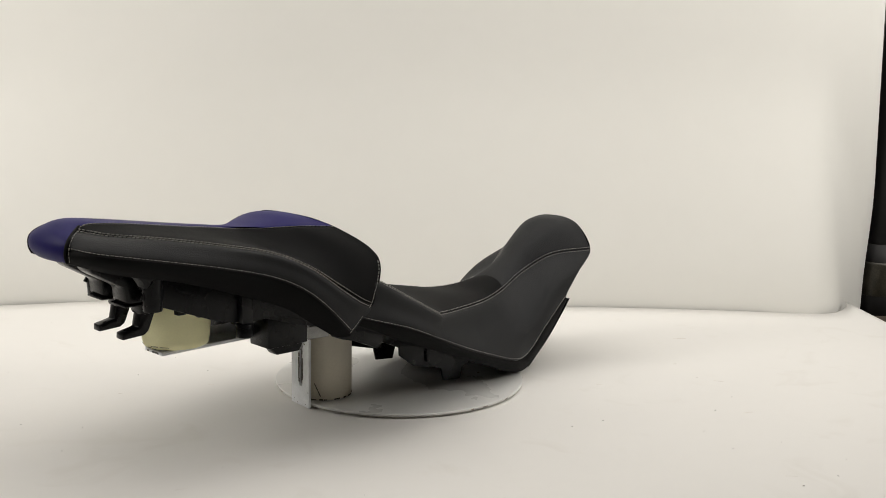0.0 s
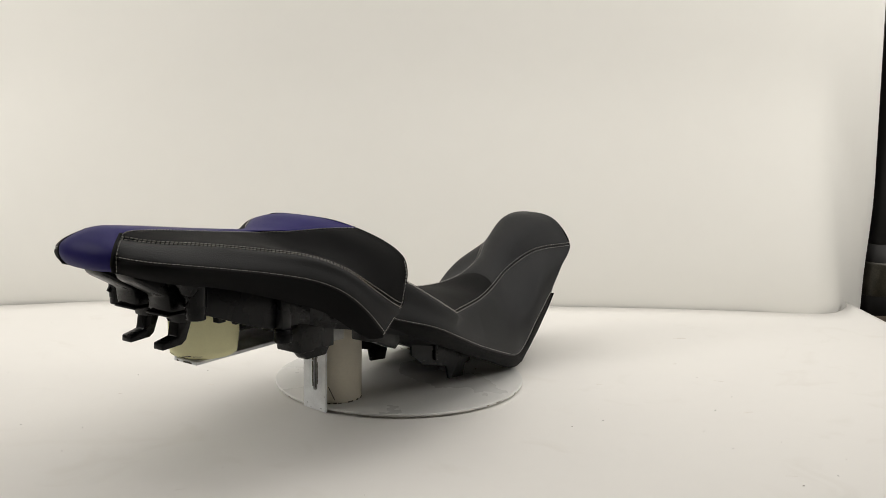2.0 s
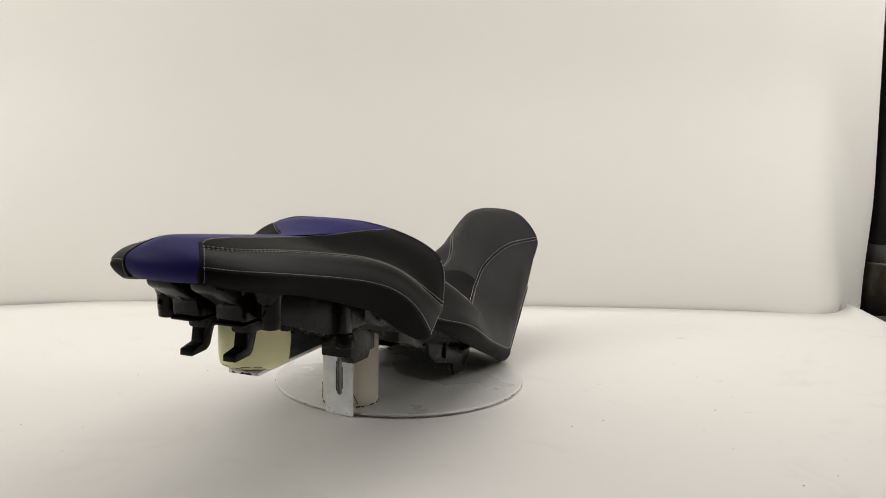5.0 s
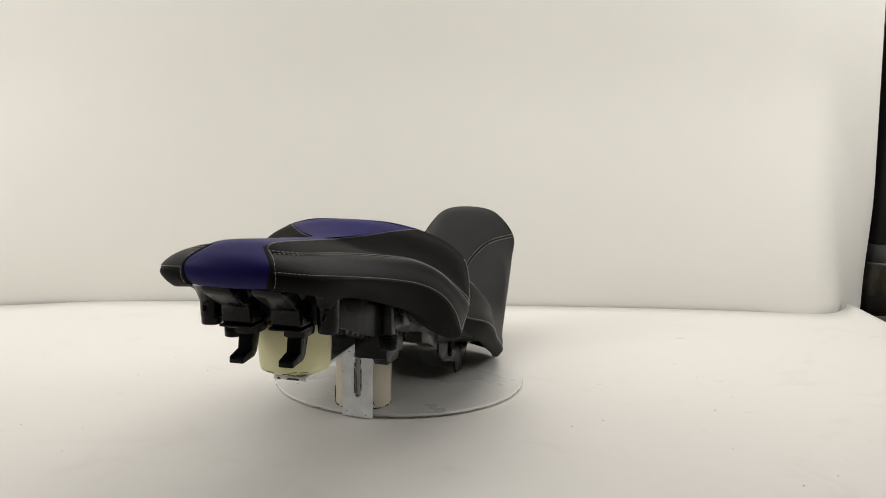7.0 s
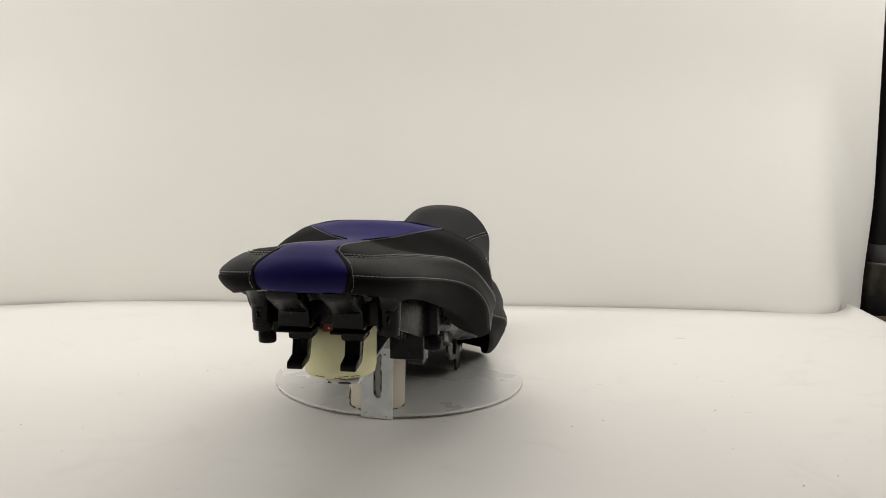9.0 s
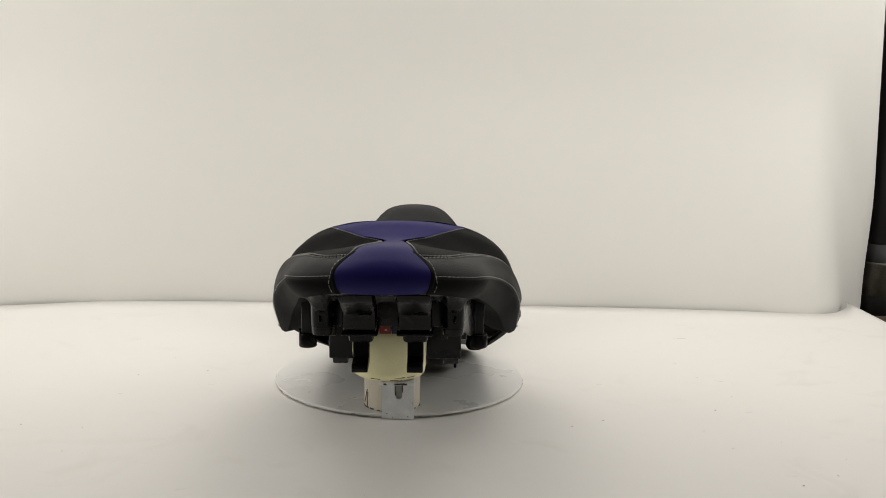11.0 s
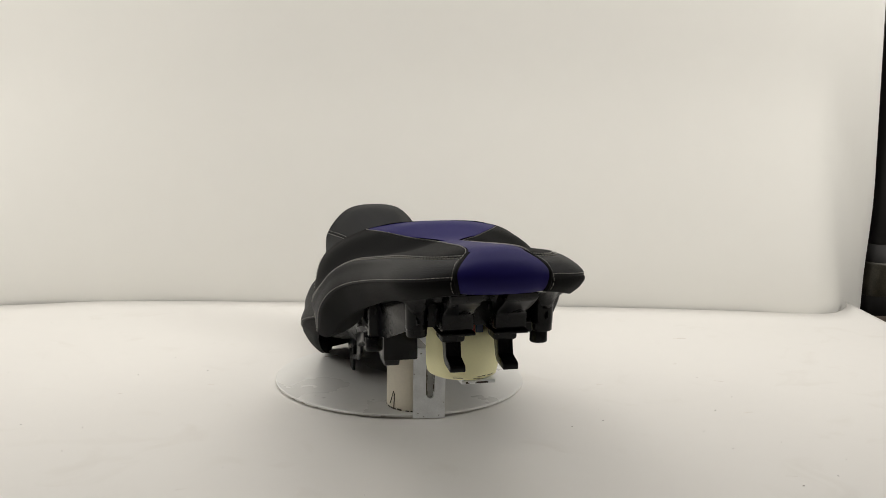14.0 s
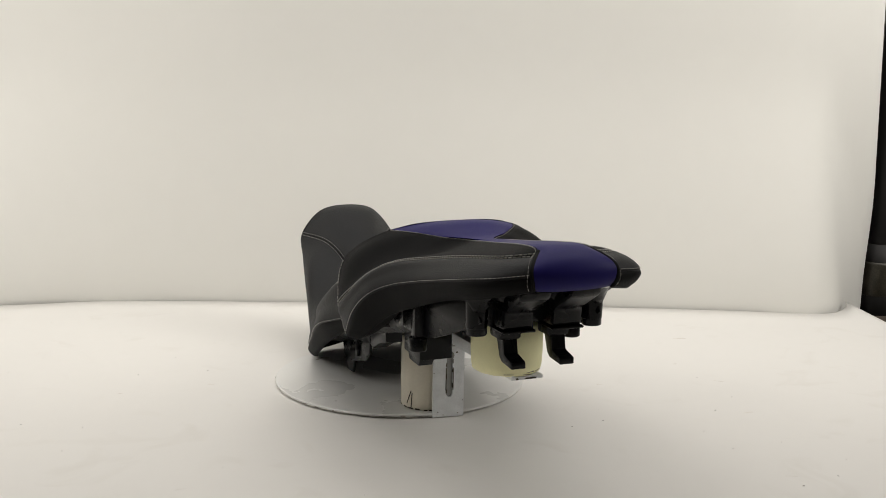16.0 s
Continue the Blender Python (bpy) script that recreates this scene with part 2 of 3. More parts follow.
def paper_backdrop():
    rows = []
    for j in range(44):
        s = j / 43
        z = -0.10 + 1.75 * s
        row = []
        for x, y, _ in HANG_EDGE:
            k = min(1, max(0, (x - 0.66) / 0.10))
            rise = 0.40 - 0.20 * k * k * (3 - 2 * k)
            e = min(1, max(0, z + 0.015) / rise)
            e = e * e * (3 - 2 * e)
            wave = 0.006 * noise.noise((x * 2.2, z * 1.7, 4)) + 0.003 * math.sin(x * 9 + z * 2)
            lean = 0.02 * max(0, z)
            flat = 0.455 + 0.02 * max(0, (x - 0.6) / 0.13)
            xx = x + (0.006 * e - 0.02 * max(0, z)) * max(0, (x - 0.6) / 0.16)
            row.append((xx, (y + 0.003) * (1 - e) + flat * e + wave * e + lean, z))
        rows.append(row)
    ob = finish("paper_backdrop", sheet_bm(rows, (0, 0.0015, 0)), PAPER_BACK)
    tagged(ob, "white paper backdrop hanging behind the table", "backdrop", kind="structure")


SPECKS = [(0.363, -0.324, 1.1), (0.345, -0.112, 1.0), (0.313, -0.18, 0.8), (0.179, -0.167, 0.9), (0.215, -0.147, 1.0), (0.359, 0.011, 0.7), (0.378, -0.064, 0.9), (0.328, -0.23, 0.7),
          (0.404, -0.3, 0.8), (0.383, -0.211, 0.6), (-0.309, 0.011, 1.0), (-0.231, 0.031, 0.7), (-0.319, -0.177, 0.8), (-0.319, -0.242, 0.7), (-0.383, -0.168, 0.9)]
# x, y, length in mm, width in mm, turn
MARKS = [(0.348, 0.073, 3, 1.6, 0.3), (0.235, -0.018, 5, 1.3, -0.2), (0.387, 0.201, 16, 2.0, 0.05), (0.382, -0.002, 11, 1.2, -0.4), (0.38, -0.118, 9, 2.2, 0.3), (0.36, -0.301, 10, 0.5, 0.0), (-0.311, -0.063, 3, 1.5, 0.2), (-0.217, -0.026, 5, 0.8, 0.0), (-0.189, -0.333, 8, 0.5, 0.3)]


def grit():
    rng = random.Random(7)
    bm = bmesh.new()
    spots = SPECKS + [(rng.uniform(-0.55, 0.65), rng.uniform(-0.4, 0.38), rng.uniform(0.35, 0.5)) for _ in range(14)]
    for x, y, k in spots:
        if math.hypot(x, y) < 0.17:
            continue
        r = 0.00075 * k
        tmp = bmesh.new()
        bmesh.ops.create_icosphere(tmp, subdivisions=1, radius=r, matrix=Matrix.Translation((x, y, paper_height(x, y) + r * 0.2)) @ Matrix.Diagonal((rng.uniform(0.9, 1.6), 1, 0.5, 1)))
        merge(tmp, bm)
    ob = finish("grit", bm, GRIT)
    tagged(ob, "tiny dark specks of grit scattered on the paper", "grit", kind="stuff")


def paper_marks():
    rng = random.Random(11)
    bm = bmesh.new()
    for x, y, long, wide, turn in MARKS:
        n = max(3, int(long / 1.2))
        for k in range(n):   # each smear is a few thin broken strokes
            d = (k / (n - 1) - 0.5) * long * 0.001
            w = wide * 0.001 * rng.uniform(0.25, 0.6)
            px, py = x + d * math.cos(turn), y + d * math.sin(turn) + rng.uniform(-0.5, 0.5) * wide * 0.001
            b = box_bm(-0.0009, 0.0007, -w / 2, w / 2, -0.0004, 0.00012, 0)
            b.transform(Matrix.Translation((px, py, paper_height(px, py))) @ Matrix.Rotation(turn + rng.uniform(-0.4, 0.4), 4, "Z"))
            merge(b, bm)
    ob = finish("paper_marks", bm, MARK, smooth=False)
    tagged(ob, "faint brown scuffs and hairs on the paper", "scuffs", kind="stuff")


def room():
    def slab(name, a, b, mat, label, cat):
        ob = finish(name, box_bm(a[0], b[0], a[1], b[1], a[2], b[2], 0), mat, smooth=False)
        tagged(ob, label, cat, kind="structure")
    slab("floor", (-2.6, -3.1, -0.80), (2.6, 2.1, -0.75), FLOOR, "plain grey room floor", "floor")
    slab("ceiling", (-2.6, -3.1, 2.0), (2.6, 2.1, 2.05), WALL, "plain pale ceiling", "ceiling")
    slab("wall_north", (-2.6, 2.1, -0.80), (2.6, 2.15, 2.05), WALL, "plain wall behind the backdrop", "wall")
    slab("wall_south", (-2.6, -3.15, -0.80), (2.6, -3.1, 2.05), WALL, "plain wall behind the camera", "wall")
    slab("wall_west", (-2.65, -3.1, -0.80), (-2.6, 2.1, 2.05), WALL, "plain side wall", "wall")
    slab("wall_east", (2.6, -3.1, -0.80), (2.65, 2.1, 2.05), WALL, "plain side wall", "wall")


def table():
    root = tagged(new("table"), "plain wooden work table under the white paper", "table")
    root.location = (0, -0.6, -0.75)
    part("tabletop", box_bm(-1.2, 0.8, -1.05, 0.99, 0.708, 0.7355, 0.003), TABLE, root)
    for x in (-1.12, 0.72):
        for y in (-0.97, 0.91):
            part("leg", box_bm(x - 0.03, x + 0.03, y - 0.03, y + 0.03, 0.0, 0.708, 0.003), TABLE, root)


def stand_pole():
    root = tagged(new("backdrop_stand"), "black backdrop stand pole with worn brown tape", "stand")
    root.location = (0.808, 0.522, -0.75)
    part("pole", turned_bm([(0.021, 0.0), (0.021, 2.6)], n=32), POLE, root)
    part("collar", turned_bm([(0.022, 0.70), (0.0265, 0.702), (0.0275, 0.74), (0.026, 0.80), (0.0225, 0.83)], n=32), POLE, root, "black plastic collar")
    part("tape", turned_bm([(0.0272, 0.742), (0.0281, 0.745), (0.0270, 0.795), (0.0262, 0.80)], n=32), TAPE, root, "worn brown tape")
    part("foot", turned_bm([(0.09, 0.0), (0.09, 0.01), (0.03, 0.02), (0.022, 0.04)], n=32), POLE, root)


paper_floor()
paper_backdrop()
room()
table()
stand_pole()
grit()
paper_marks()


# ---- turntable ----
def turntable():
    root = tagged(new("turntable"), "round white turntable disc with a worn edge", "turntable")
    disc = part("disc", turned_bm([(0.1438, -0.0028), (0.145, -0.0024), (0.145, -0.0006), (0.1442, 0.0), (0.08, 0.0), (0.02, 0.0)], n=128), WHITE_BOARD, root)
    sharpen(disc)
    sharpen(part("lower_disc", turned_bm([(0.1425, PAPER_Z + 0.0008), (0.1440, PAPER_Z + 0.0012), (0.1440, -0.0034), (0.1425, -0.0030), (0.05, -0.0030)], n=128), BOARD_EDGE, root, "grey-edged lower board"))
    rng = random.Random(3)
    for _ in range(14):
        a = rng.uniform(0, 2 * math.pi)
        r = rng.uniform(0.1453, 0.1456)
        bm = box_bm(-0.002 * rng.uniform(0.2, 3.0), 0.001, -0.0003, 0.0003, -0.0023, -0.0019 + rng.uniform(0, 0.0009), 0)
        bm.transform(Matrix.Rotation(a, 4, "Z") @ Matrix.Translation((0, -r + 0.0004, 0)))
        part("scuff", bm, SCUFF, disc, "dark scuff on the edge", False)
    for a, r, w, h in ((128, 0.118, 0.0050, 0.0012), (133, 0.121, 0.0022, 0.0008), (60, 0.095, 0.0016, 0.0010)):
        bm = box_bm(-w, w, -h, h, 0.00005, 0.0003, 0)
        bm.transform(Matrix.Rotation(radians(a), 4, "Z") @ Matrix.Translation((r, 0, 0)) @ Matrix.Rotation(0.6, 4, "Z"))
        part("smudge", bm, SCUFF, disc, "grey smudge on the disc", False)
    return root


def support():
    """The painted slotted bracket, its arm and the card tube that carries the seat."""
    root = tagged(new("seat_support"), "slotted white metal bracket with a cream card tube", "support stand")
    # upright plate with a slot
    bm = bmesh.new()
    x0, x1, y0, y1, z1 = -0.0018, 0.0320, -0.1512, -0.1484, 0.0715
    sx0, sx1, sz0, sz1 = 0.0125, 0.0195, 0.021, 0.061
    slot = []
    n = 8
    for i in range(n + 1):
        a = math.pi * i / n
        slot.append(((sx0 + sx1) / 2 + (sx1 - sx0) / 2 * math.cos(a), sz1 + (sx1 - sx0) / 2 * math.sin(a)))
    for i in range(n + 1):
        a = math.pi + math.pi * i / n
        slot.append(((sx0 + sx1) / 2 + (sx1 - sx0) / 2 * math.cos(a), sz0 + (sx1 - sx0) / 2 * math.sin(a)))
    cx = (sx0 + sx1) / 2

    rim = [(x0, -0.004), (x1, -0.004), (x1, z1), (x0, z1)]
    edges = []
    for loop in (slot, rim):
        vs = [bm.verts.new((p[0], y0, p[1])) for p in loop]
        edges += [bm.edges.new((a, b)) for a, b in zip(vs, vs[1:] + vs[:1])]
    bmesh.ops.triangle_fill(bm, edges=edges, use_beauty=True)
    grown = bmesh.ops.extrude_face_region(bm, geom=bm.faces[:])
    for v in [k for k in grown["geom"] if isinstance(k, bmesh.types.BMVert)]:
        v.co.y = y1
    upright = part("upright", bm, WHITE_METAL, root, "slotted white plate", False)
    for x in (sx0 - 0.0004, sx1 + 0.0004):
        part("worn_edge", box_bm(x - 0.0005, x + 0.0005, y0 - 0.0003, y0 + 0.0004, sz0 + 0.004, sz1 - 0.012, 0), SMUDGE, upright, "worn dark slot edge", False)
    for x, z, w in ((0.0035, 0.0015, 0.0005), (0.0305, 0.013, 0.0004), (0.0255, -0.001, 0.0006), (0.006, 0.066, 0.0008), (0.0235, 0.0655, 0.0010), (-0.001, 0.044, 0.0004), (0.0095, -0.002, 0.0005)):
        part("chip", box_bm(x - w, x + w, y0 - 0.0002, y0 + 0.0004, z - w * 0.7, z + w * 0.7, 0), SMUDGE, upright, "chipped paint", False)
    part("slot_backing", box_bm(sx0 - 0.003, sx1 + 0.003, y1 + 0.0004, y1 + 0.0018, sz0 - 0.005, sz1 + 0.004, 0.0003), GREY_METAL, upright, "grey plate behind the slot", False)
    for a, z, w, h in ((0, 0.0235, 0.0007, 0.004), (1, 0.0300, 0.0006, 0.005), (0, 0.0400, 0.0005, 0.006), (1, 0.0455, 0.0008, 0.003), (0, 0.0520, 0.0007, 0.004), (1, 0.0560, 0.0005, 0.005)):
        x = (sx0, sx1)[a]
        part("chip", box_bm(x - w, x + w, y0 - 0.0002, y0 + 0.0004, z - h / 2, z + h / 2, 0), SMUDGE, upright, "ragged dark slot edge", False)
    # screw in the slot and its washer
    for z in (0.0625,):
        bm = turned_bm([(0.0046, 0.0), (0.0046, 0.0008), (0.003, 0.0009), (0.003, 0.0026), (0.0022, 0.0032)], n=20)
        bm.transform(Matrix.Translation((cx, y0 - 0.0001, z)) @ Matrix.Rotation(radians(90), 4, "X"))
        part("screw", bm, GREY_METAL, upright, "bare metal screw")
    # horizontal arm from the upright to the foam
    bm = box_bm(-0.0155, 0.0155, -0.178, 0.0, 0.0, 0.0032, 0.0006)
    box_bm(-0.0155, -0.0130, -0.178, 0.0, 0.003, 0.012, 0.0005, bm)
    bm.transform(Matrix.Translation((0.0155, -0.149, 0.0862)) @ Matrix.Rotation(radians(6.0), 4, "Z"))
    arm_part = part("arm", bm, WHITE_METAL, root, "flat white metal arm", False)
    bm = bmesh.new()
    rng = random.Random(9)
    for _ in range(9):
        xx = rng.uniform(-0.014, 0.010)
        box_bm(xx, xx + rng.uniform(0.001, 0.005), -0.1782, -0.1776, 0.0004, rng.uniform(0.001, 0.0026), 0, bm)
    bm.transform(Matrix.Translation((0.0155, -0.149, 0.0862)) @ Matrix.Rotation(radians(6.0), 4, "Z"))
    part("worn_end", bm, SMUDGE, arm_part, "worn dark arm end", False)
    bm = box_bm(x0, x1, -0.1512, -0.12, 0.0718, 0.0859, 0.0008)
    part("arm_block", bm, GREY_METAL, root, "bare metal block", False)
    # card tube
    cx, cy, r = 0.0045, -0.113, 0.0300
    bm = turned_bm([(r - 0.001, 0.0002), (r, 0.0015), (r + 0.0002, 0.045), (r - 0.0003, 0.092), (r - 0.004, 0.0925)], cx, cy, 48)
    tube = part("card_tube", bm, CREAM, root, "cream card tube")
    torn = bmesh.new()
    rng = random.Random(21)
    for k in range(26):
        a0 = 2 * math.pi * k / 26 + rng.uniform(-0.1, 0.1)
        b = box_bm(-0.0003, 0.0003, -rng.uniform(0.001, 0.0035), 0.002, 0.0004, rng.uniform(0.0009, 0.0022), 0)
        b.transform(Matrix.Translation((cx, cy, 0)) @ Matrix.Rotation(a0, 4, "Z") @ Matrix.Translation((r, 0, 0)))
        merge(b, torn)
    part("torn_foot", torn, SMUDGE, tube, "torn brown paper edge", False)
    for a, z, lean in ((-48, 0.012, 25), (-150, 0.013, -22), (-143, 0.010, -4), (-35, 0.082, -50)):
        bm = box_bm(-0.0006, 0.0006, -0.0004, 0.0004, -0.008, 0.008, 0.0003)
        bm.transform(Matrix.Translation((cx, cy, z)) @ Matrix.Rotation(radians(a), 4, "Z") @ Matrix.Translation((r + 0.0002, 0, 0)) @ Matrix.Rotation(radians(lean), 4, "X"))
        part("scratch", bm, SMUDGE, tube, "dark brown scratch", False)
    for ob in root.children_recursive:
        ob.data.transform(Matrix.Translation((0, 0.0042, 0)))
    return root


def foam_block():
    root = tagged(new("foam_cylinder"), "pale yellow foam cylinder under the pillion", "foam block")
    bm = turned_bm([(0.0285, 0.0898), (0.0310, 0.0912), (0.0322, 0.097), (0.0328, 0.11), (0.0326, 0.128), (0.0318, 0.1345), (0.030, 0.1355)], 0.024, -0.2995, 56)
    for v in bm.verts:
        k = 0.0006 * noise.noise(v.co * 90)
        v.co.x += k
        v.co.y += k
    foam = part("foam", bm, FOAM, root)
    bm = bmesh.new()
    rng = random.Random(5)
    for _ in range(6):
        a = radians(rng.uniform(-105, -40))
        z = 0.0908 + rng.uniform(0, 0.003)
        b = box_bm(-rng.uniform(0.001, 0.006), 0.003, -0.0002, 0.0002, -0.0002, 0.0002, 0)
        b.transform(Matrix.Translation((0.024 + 0.0313 * math.cos(a), -0.2995 + 0.0313 * math.sin(a), z)) @ Matrix.Rotation(a + math.pi / 2, 4, "Z"))
        merge(b, bm)
    part("torn_edge", bm, SMUDGE, root, "brown glue marks on the rim", False)
    for ob in root.children:
        ob.data.transform(Matrix.Translation((0, 0.006, 0)))
    return root


# ---- the seat ----
N = 72
# pillion guides of one side, from the tail seam to the step
G_TOP = [(0.0238, -0.4085, 0.2174), (0.0214, -0.3975, 0.2190), (0.0188, -0.370, 0.2166), (0.0160, -0.335, 0.2120), (0.0135, -0.300, 0.2072), (0.0108, -0.265, 0.2028), (0.0095, -0.241, 0.1995), (0.0155, -0.2295, 0.1992), (0.0285, -0.2185, 0.1998), (0.041, -0.203, 0.2010), (0.0535, -0.186, 0.2018), (0.0660, -0.158, 0.2004)]
G_WELT = [(0.0272, -0.4125, 0.2148), (0.0360, -0.4045, 0.2132), (0.051, -0.391, 0.2108), (0.066, -0.350, 0.2055), (0.078, -0.297, 0.1960), (0.094, -0.250, 0.1858), (0.108, -0.216, 0.1700), (0.119, -0.187, 0.1480), (0.123, -0.167, 0.1340), (0.120, -0.150, 0.1262)]
G_LOW = [(0.0385, -0.4275, 0.2000), (0.0650, -0.4150, 0.1970), (0.0800, -0.391, 0.1930), (0.0860, -0.350, 0.1850), (0.092, -0.302, 0.1750), (0.102, -0.258, 0.1635), (0.113, -0.230, 0.1500), (0.120, -0.206, 0.1300), (0.1195, -0.1765, 0.1015)]
G_HEM = [(0.0360, -0.4260, 0.1880), (0.056, -0.411, 0.1825), (0.068, -0.389, 0.1765), (0.076, -0.340, 0.1660), (0.086, -0.285, 0.1490), (0.096, -0.240, 0.1320), (0.104, -0.210, 0.1120), (0.110, -0.190, 0.0990), (0.1175, -0.1775, 0.0985)]
G_TAIL = [(0.0355, -0.4250, 0.1875), (0.0378, -0.4285, 0.1950), (0.0388, -0.4272, 0.2045), (0.0336, -0.4205, 0.2112), (0.0238, -0.4085, 0.2174)]
C_TAIL = [(0.0, -0.4300, 0.1868), (0.0, -0.4345, 0.1950), (0.0, -0.4335, 0.2050), (0.0, -0.4250, 0.2150), (0.0, -0.4075, 0.2212)]
C_TOP = [(0.0, -0.4075, 0.2212), (0.0, -0.370, 0.2168), (0.0, -0.335, 0.2122), (0.0, -0.300, 0.2076), (0.0, -0.265, 0.2036), (0.0, -0.243, 0.2008), (0.0, -0.226, 0.2008), (0.0, -0.208, 0.2046), (0.0, -0.190, 0.2090), (0.0, -0.168, 0.2082)]
G_STEP = [(0.1195, -0.1765, 0.1015)]
C_STEP = [(0.0, -0.168, 0.2082), (0.0, -0.147, 0.1990), (0.0, -0.128, 0.1800), (0.0, -0.118, 0.1580), (0.0, -0.114, 0.1350), (0.0, -0.112, 0.1100)]
# rider guides of one side, from under the pillion to the nose
R_TOP = [(0.1000, -0.170, 0.1590), (0.1135, -0.140, 0.1500), (0.1165, -0.092, 0.1242), (0.1125, -0.052, 0.1036), (0.104, -0.038, 0.0992), (0.085, 0.000, 0.0938), (0.053, 0.077, 0.0885), (0.034, 0.129, 0.0925), (0.027, 0.173, 0.1090), (0.041, 0.213, 0.1285), (0.0635, 0.261, 0.1330)]
R_LOW = [(0.1120, -0.188, 0.1240), (0.1185, -0.155, 0.1110), (0.128, -0.110, 0.0970), (0.1255, -0.066, 0.0790), (0.116, -0.014, 0.0580), (0.106, 0.040, 0.0380), (0.096, 0.090, 0.0220), (0.0855, 0.1225, 0.0220), (0.0797, 0.1575, 0.0465), (0.0732, 0.2035, 0.0800)]
R_HEM = [(0.1000, -0.182, 0.1100), (0.1060, -0.150, 0.0980), (0.113, -0.110, 0.0800), (0.110, -0.066, 0.0630), (0.104, -0.014, 0.0430), (0.097, 0.040, 0.0230), (0.087, 0.092, 0.0040), (0.076, 0.134, 0.0010), (0.072, 0.178, 0.0340), (0.0700, 0.2140, 0.0740)]
C_RIDER = [(0.0, -0.186, 0.1780), (0.0, -0.150, 0.1620), (0.0, -0.100, 0.1390), (0.0, -0.040, 0.1165), (0.0, 0.027, 0.1030), (0.0, 0.086, 0.0935), (0.0, 0.130, 0.1010), (0.0, 0.172, 0.1230), (0.0, 0.205, 0.1480), (0.0, 0.236, 0.1665), (0.0, 0.264, 0.1700)]


def sewn_seat():
    root = tagged(new("motorcycle_seat"), "black vinyl motorcycle seat with blue panels and pale stitching", "motorcycle seat")
    top, welt, low, hem = (spline(g, N) for g in (G_TOP, G_WELT, G_LOW, G_HEM))
    u = np.linspace(0, 1, N)[:, None]
    # the crown between the blue edge and the welt swells out towards the step
    crown = (top + welt) / 2 + np.array([[0.013, 0.0225, 0.005]]) * u ** 5 + np.array([[0.004, 0.0, 0.005]]) * np.exp(-((u - 0.92) / 0.08) ** 2) - np.array([[0.001, 0.0, 0.0055]]) * np.exp(-((u - 0.66) / 0.16) ** 2)
    middle = spline(C_TOP, N)
    belly = (welt + low) / 2 + np.array([[0.0026, 0.0, 0.0005]]) * (1 - u ** 4) + np.array([[0.0, -0.0015, 0.001]]) * np.sin(np.pi * np.clip(u / 0.35, 0, 1))
    for guide in (crown, belly):   # start on the tail seam
        tail_line = spline(G_TAIL, 60)
        near = tail_line[np.argmin(((tail_line - guide[0]) ** 2).sum(1))]
        guide += (near - guide[0]) * (1 - u) ** 10
    lip = low * 0.5 + hem * 0.5 + np.array([[0.0022, -0.0010, -0.0010]]) * (1 - u ** 3)
    lip[0] = (low[0] + hem[0]) / 2
    skin = Skin([middle, top, crown, welt, belly, low, lip, hem], N)
    for s in (1, -1):
        crown_part = part("crown_panel", panel_bm(skin, 1, 3, s, -1, 20), VINYL_DARK, root, "matte black grip vinyl")
        side_part = part("side_panel", panel_bm(skin, 3, 5, s, -1, 20), VINYL, root, "grained black vinyl")
        part("lower_panel", panel_bm(skin, 5, 7, s, -1, 16, sink=(0.0014, 0.0, 0, 0)), VINYL_DARK, root, "matte black vinyl hem band")
        seam(crown_part, skin, 1, 1, -1, s, u0=0.01)
        seam(crown_part, skin, 3, -1, -1, s)
        seam(side_part, skin, 3, 1, -1, s)
        seam(side_part, skin, 5, -1, -1, s)
    # blue hourglass: tail patch and upper field
    g = spline(G_TAIL, 24)
    edge = np.vstack([g, top[1:]])
    ridge = spline(C_TAIL + C_TOP[1:], 400)
    k = int(np.argmin(((ridge - np.array(C_TOP[0])) ** 2).sum(1)))
    ridge = np.vstack([spline(ridge[:k + 1], 24), spline(ridge[k:], N)[1:]])
    half = [edge * [w, 1, 1] + (ridge - edge) * [0, 0.75, 0.75] for w in (-0.55, 0.55)]
    blue = Skin([edge * [-1, 1, 1], half[0], ridge, half[1], edge], len(edge))
    part("blue_panel", panel_bm(blue, 0, 4, 1, -1, 32, sink=(0.0008, 0.0008, 0.001, 0)), BLUE, root, "royal blue vinyl hourglass panel")
    # piping beside the tail patch, with its stitches on the black side
    for s in (1, -1):
        bm = bmesh.new()
        path = (g * [s, 1, 1] + np.array([[-0.0012 * s, 0.0006, -0.0006]]))[1:]
        n = 8
        rings = []
        for i, p in enumerate(path):
            t = path[min(i + 1, len(path) - 1)] - path[max(i - 1, 0)]
            t = t / np.linalg.norm(t)
            side = np.cross(t, (0.0, -0.7, 0.7))
            side = side / np.linalg.norm(side)
            up = np.cross(side, t)
            rings.append([bm.verts.new(p + 0.0022 * math.cos(2 * math.pi * k / n) * side + 0.0013 * math.sin(2 * math.pi * k / n) * up) for k in range(n)])
        for a, b in zip(rings, rings[1:]):
            for k in range(n):
                bm.faces.new((a[k], a[(k + 1) % n], b[(k + 1) % n], b[k]))
        pipe = part("piping", bm, VINYL_DARK, root, "black piping")
        vs = np.linspace(1.1, 6.9, 44)
        path = np.array([skin.row(v)[0] * 0.35 + skin.row(v)[1] * 0.65 for v in vs])
        nn = np.array([-skin.normals(v)[1] for v in vs])
        part("stitching", thread_bm(path, nn, s), THREAD, pipe)
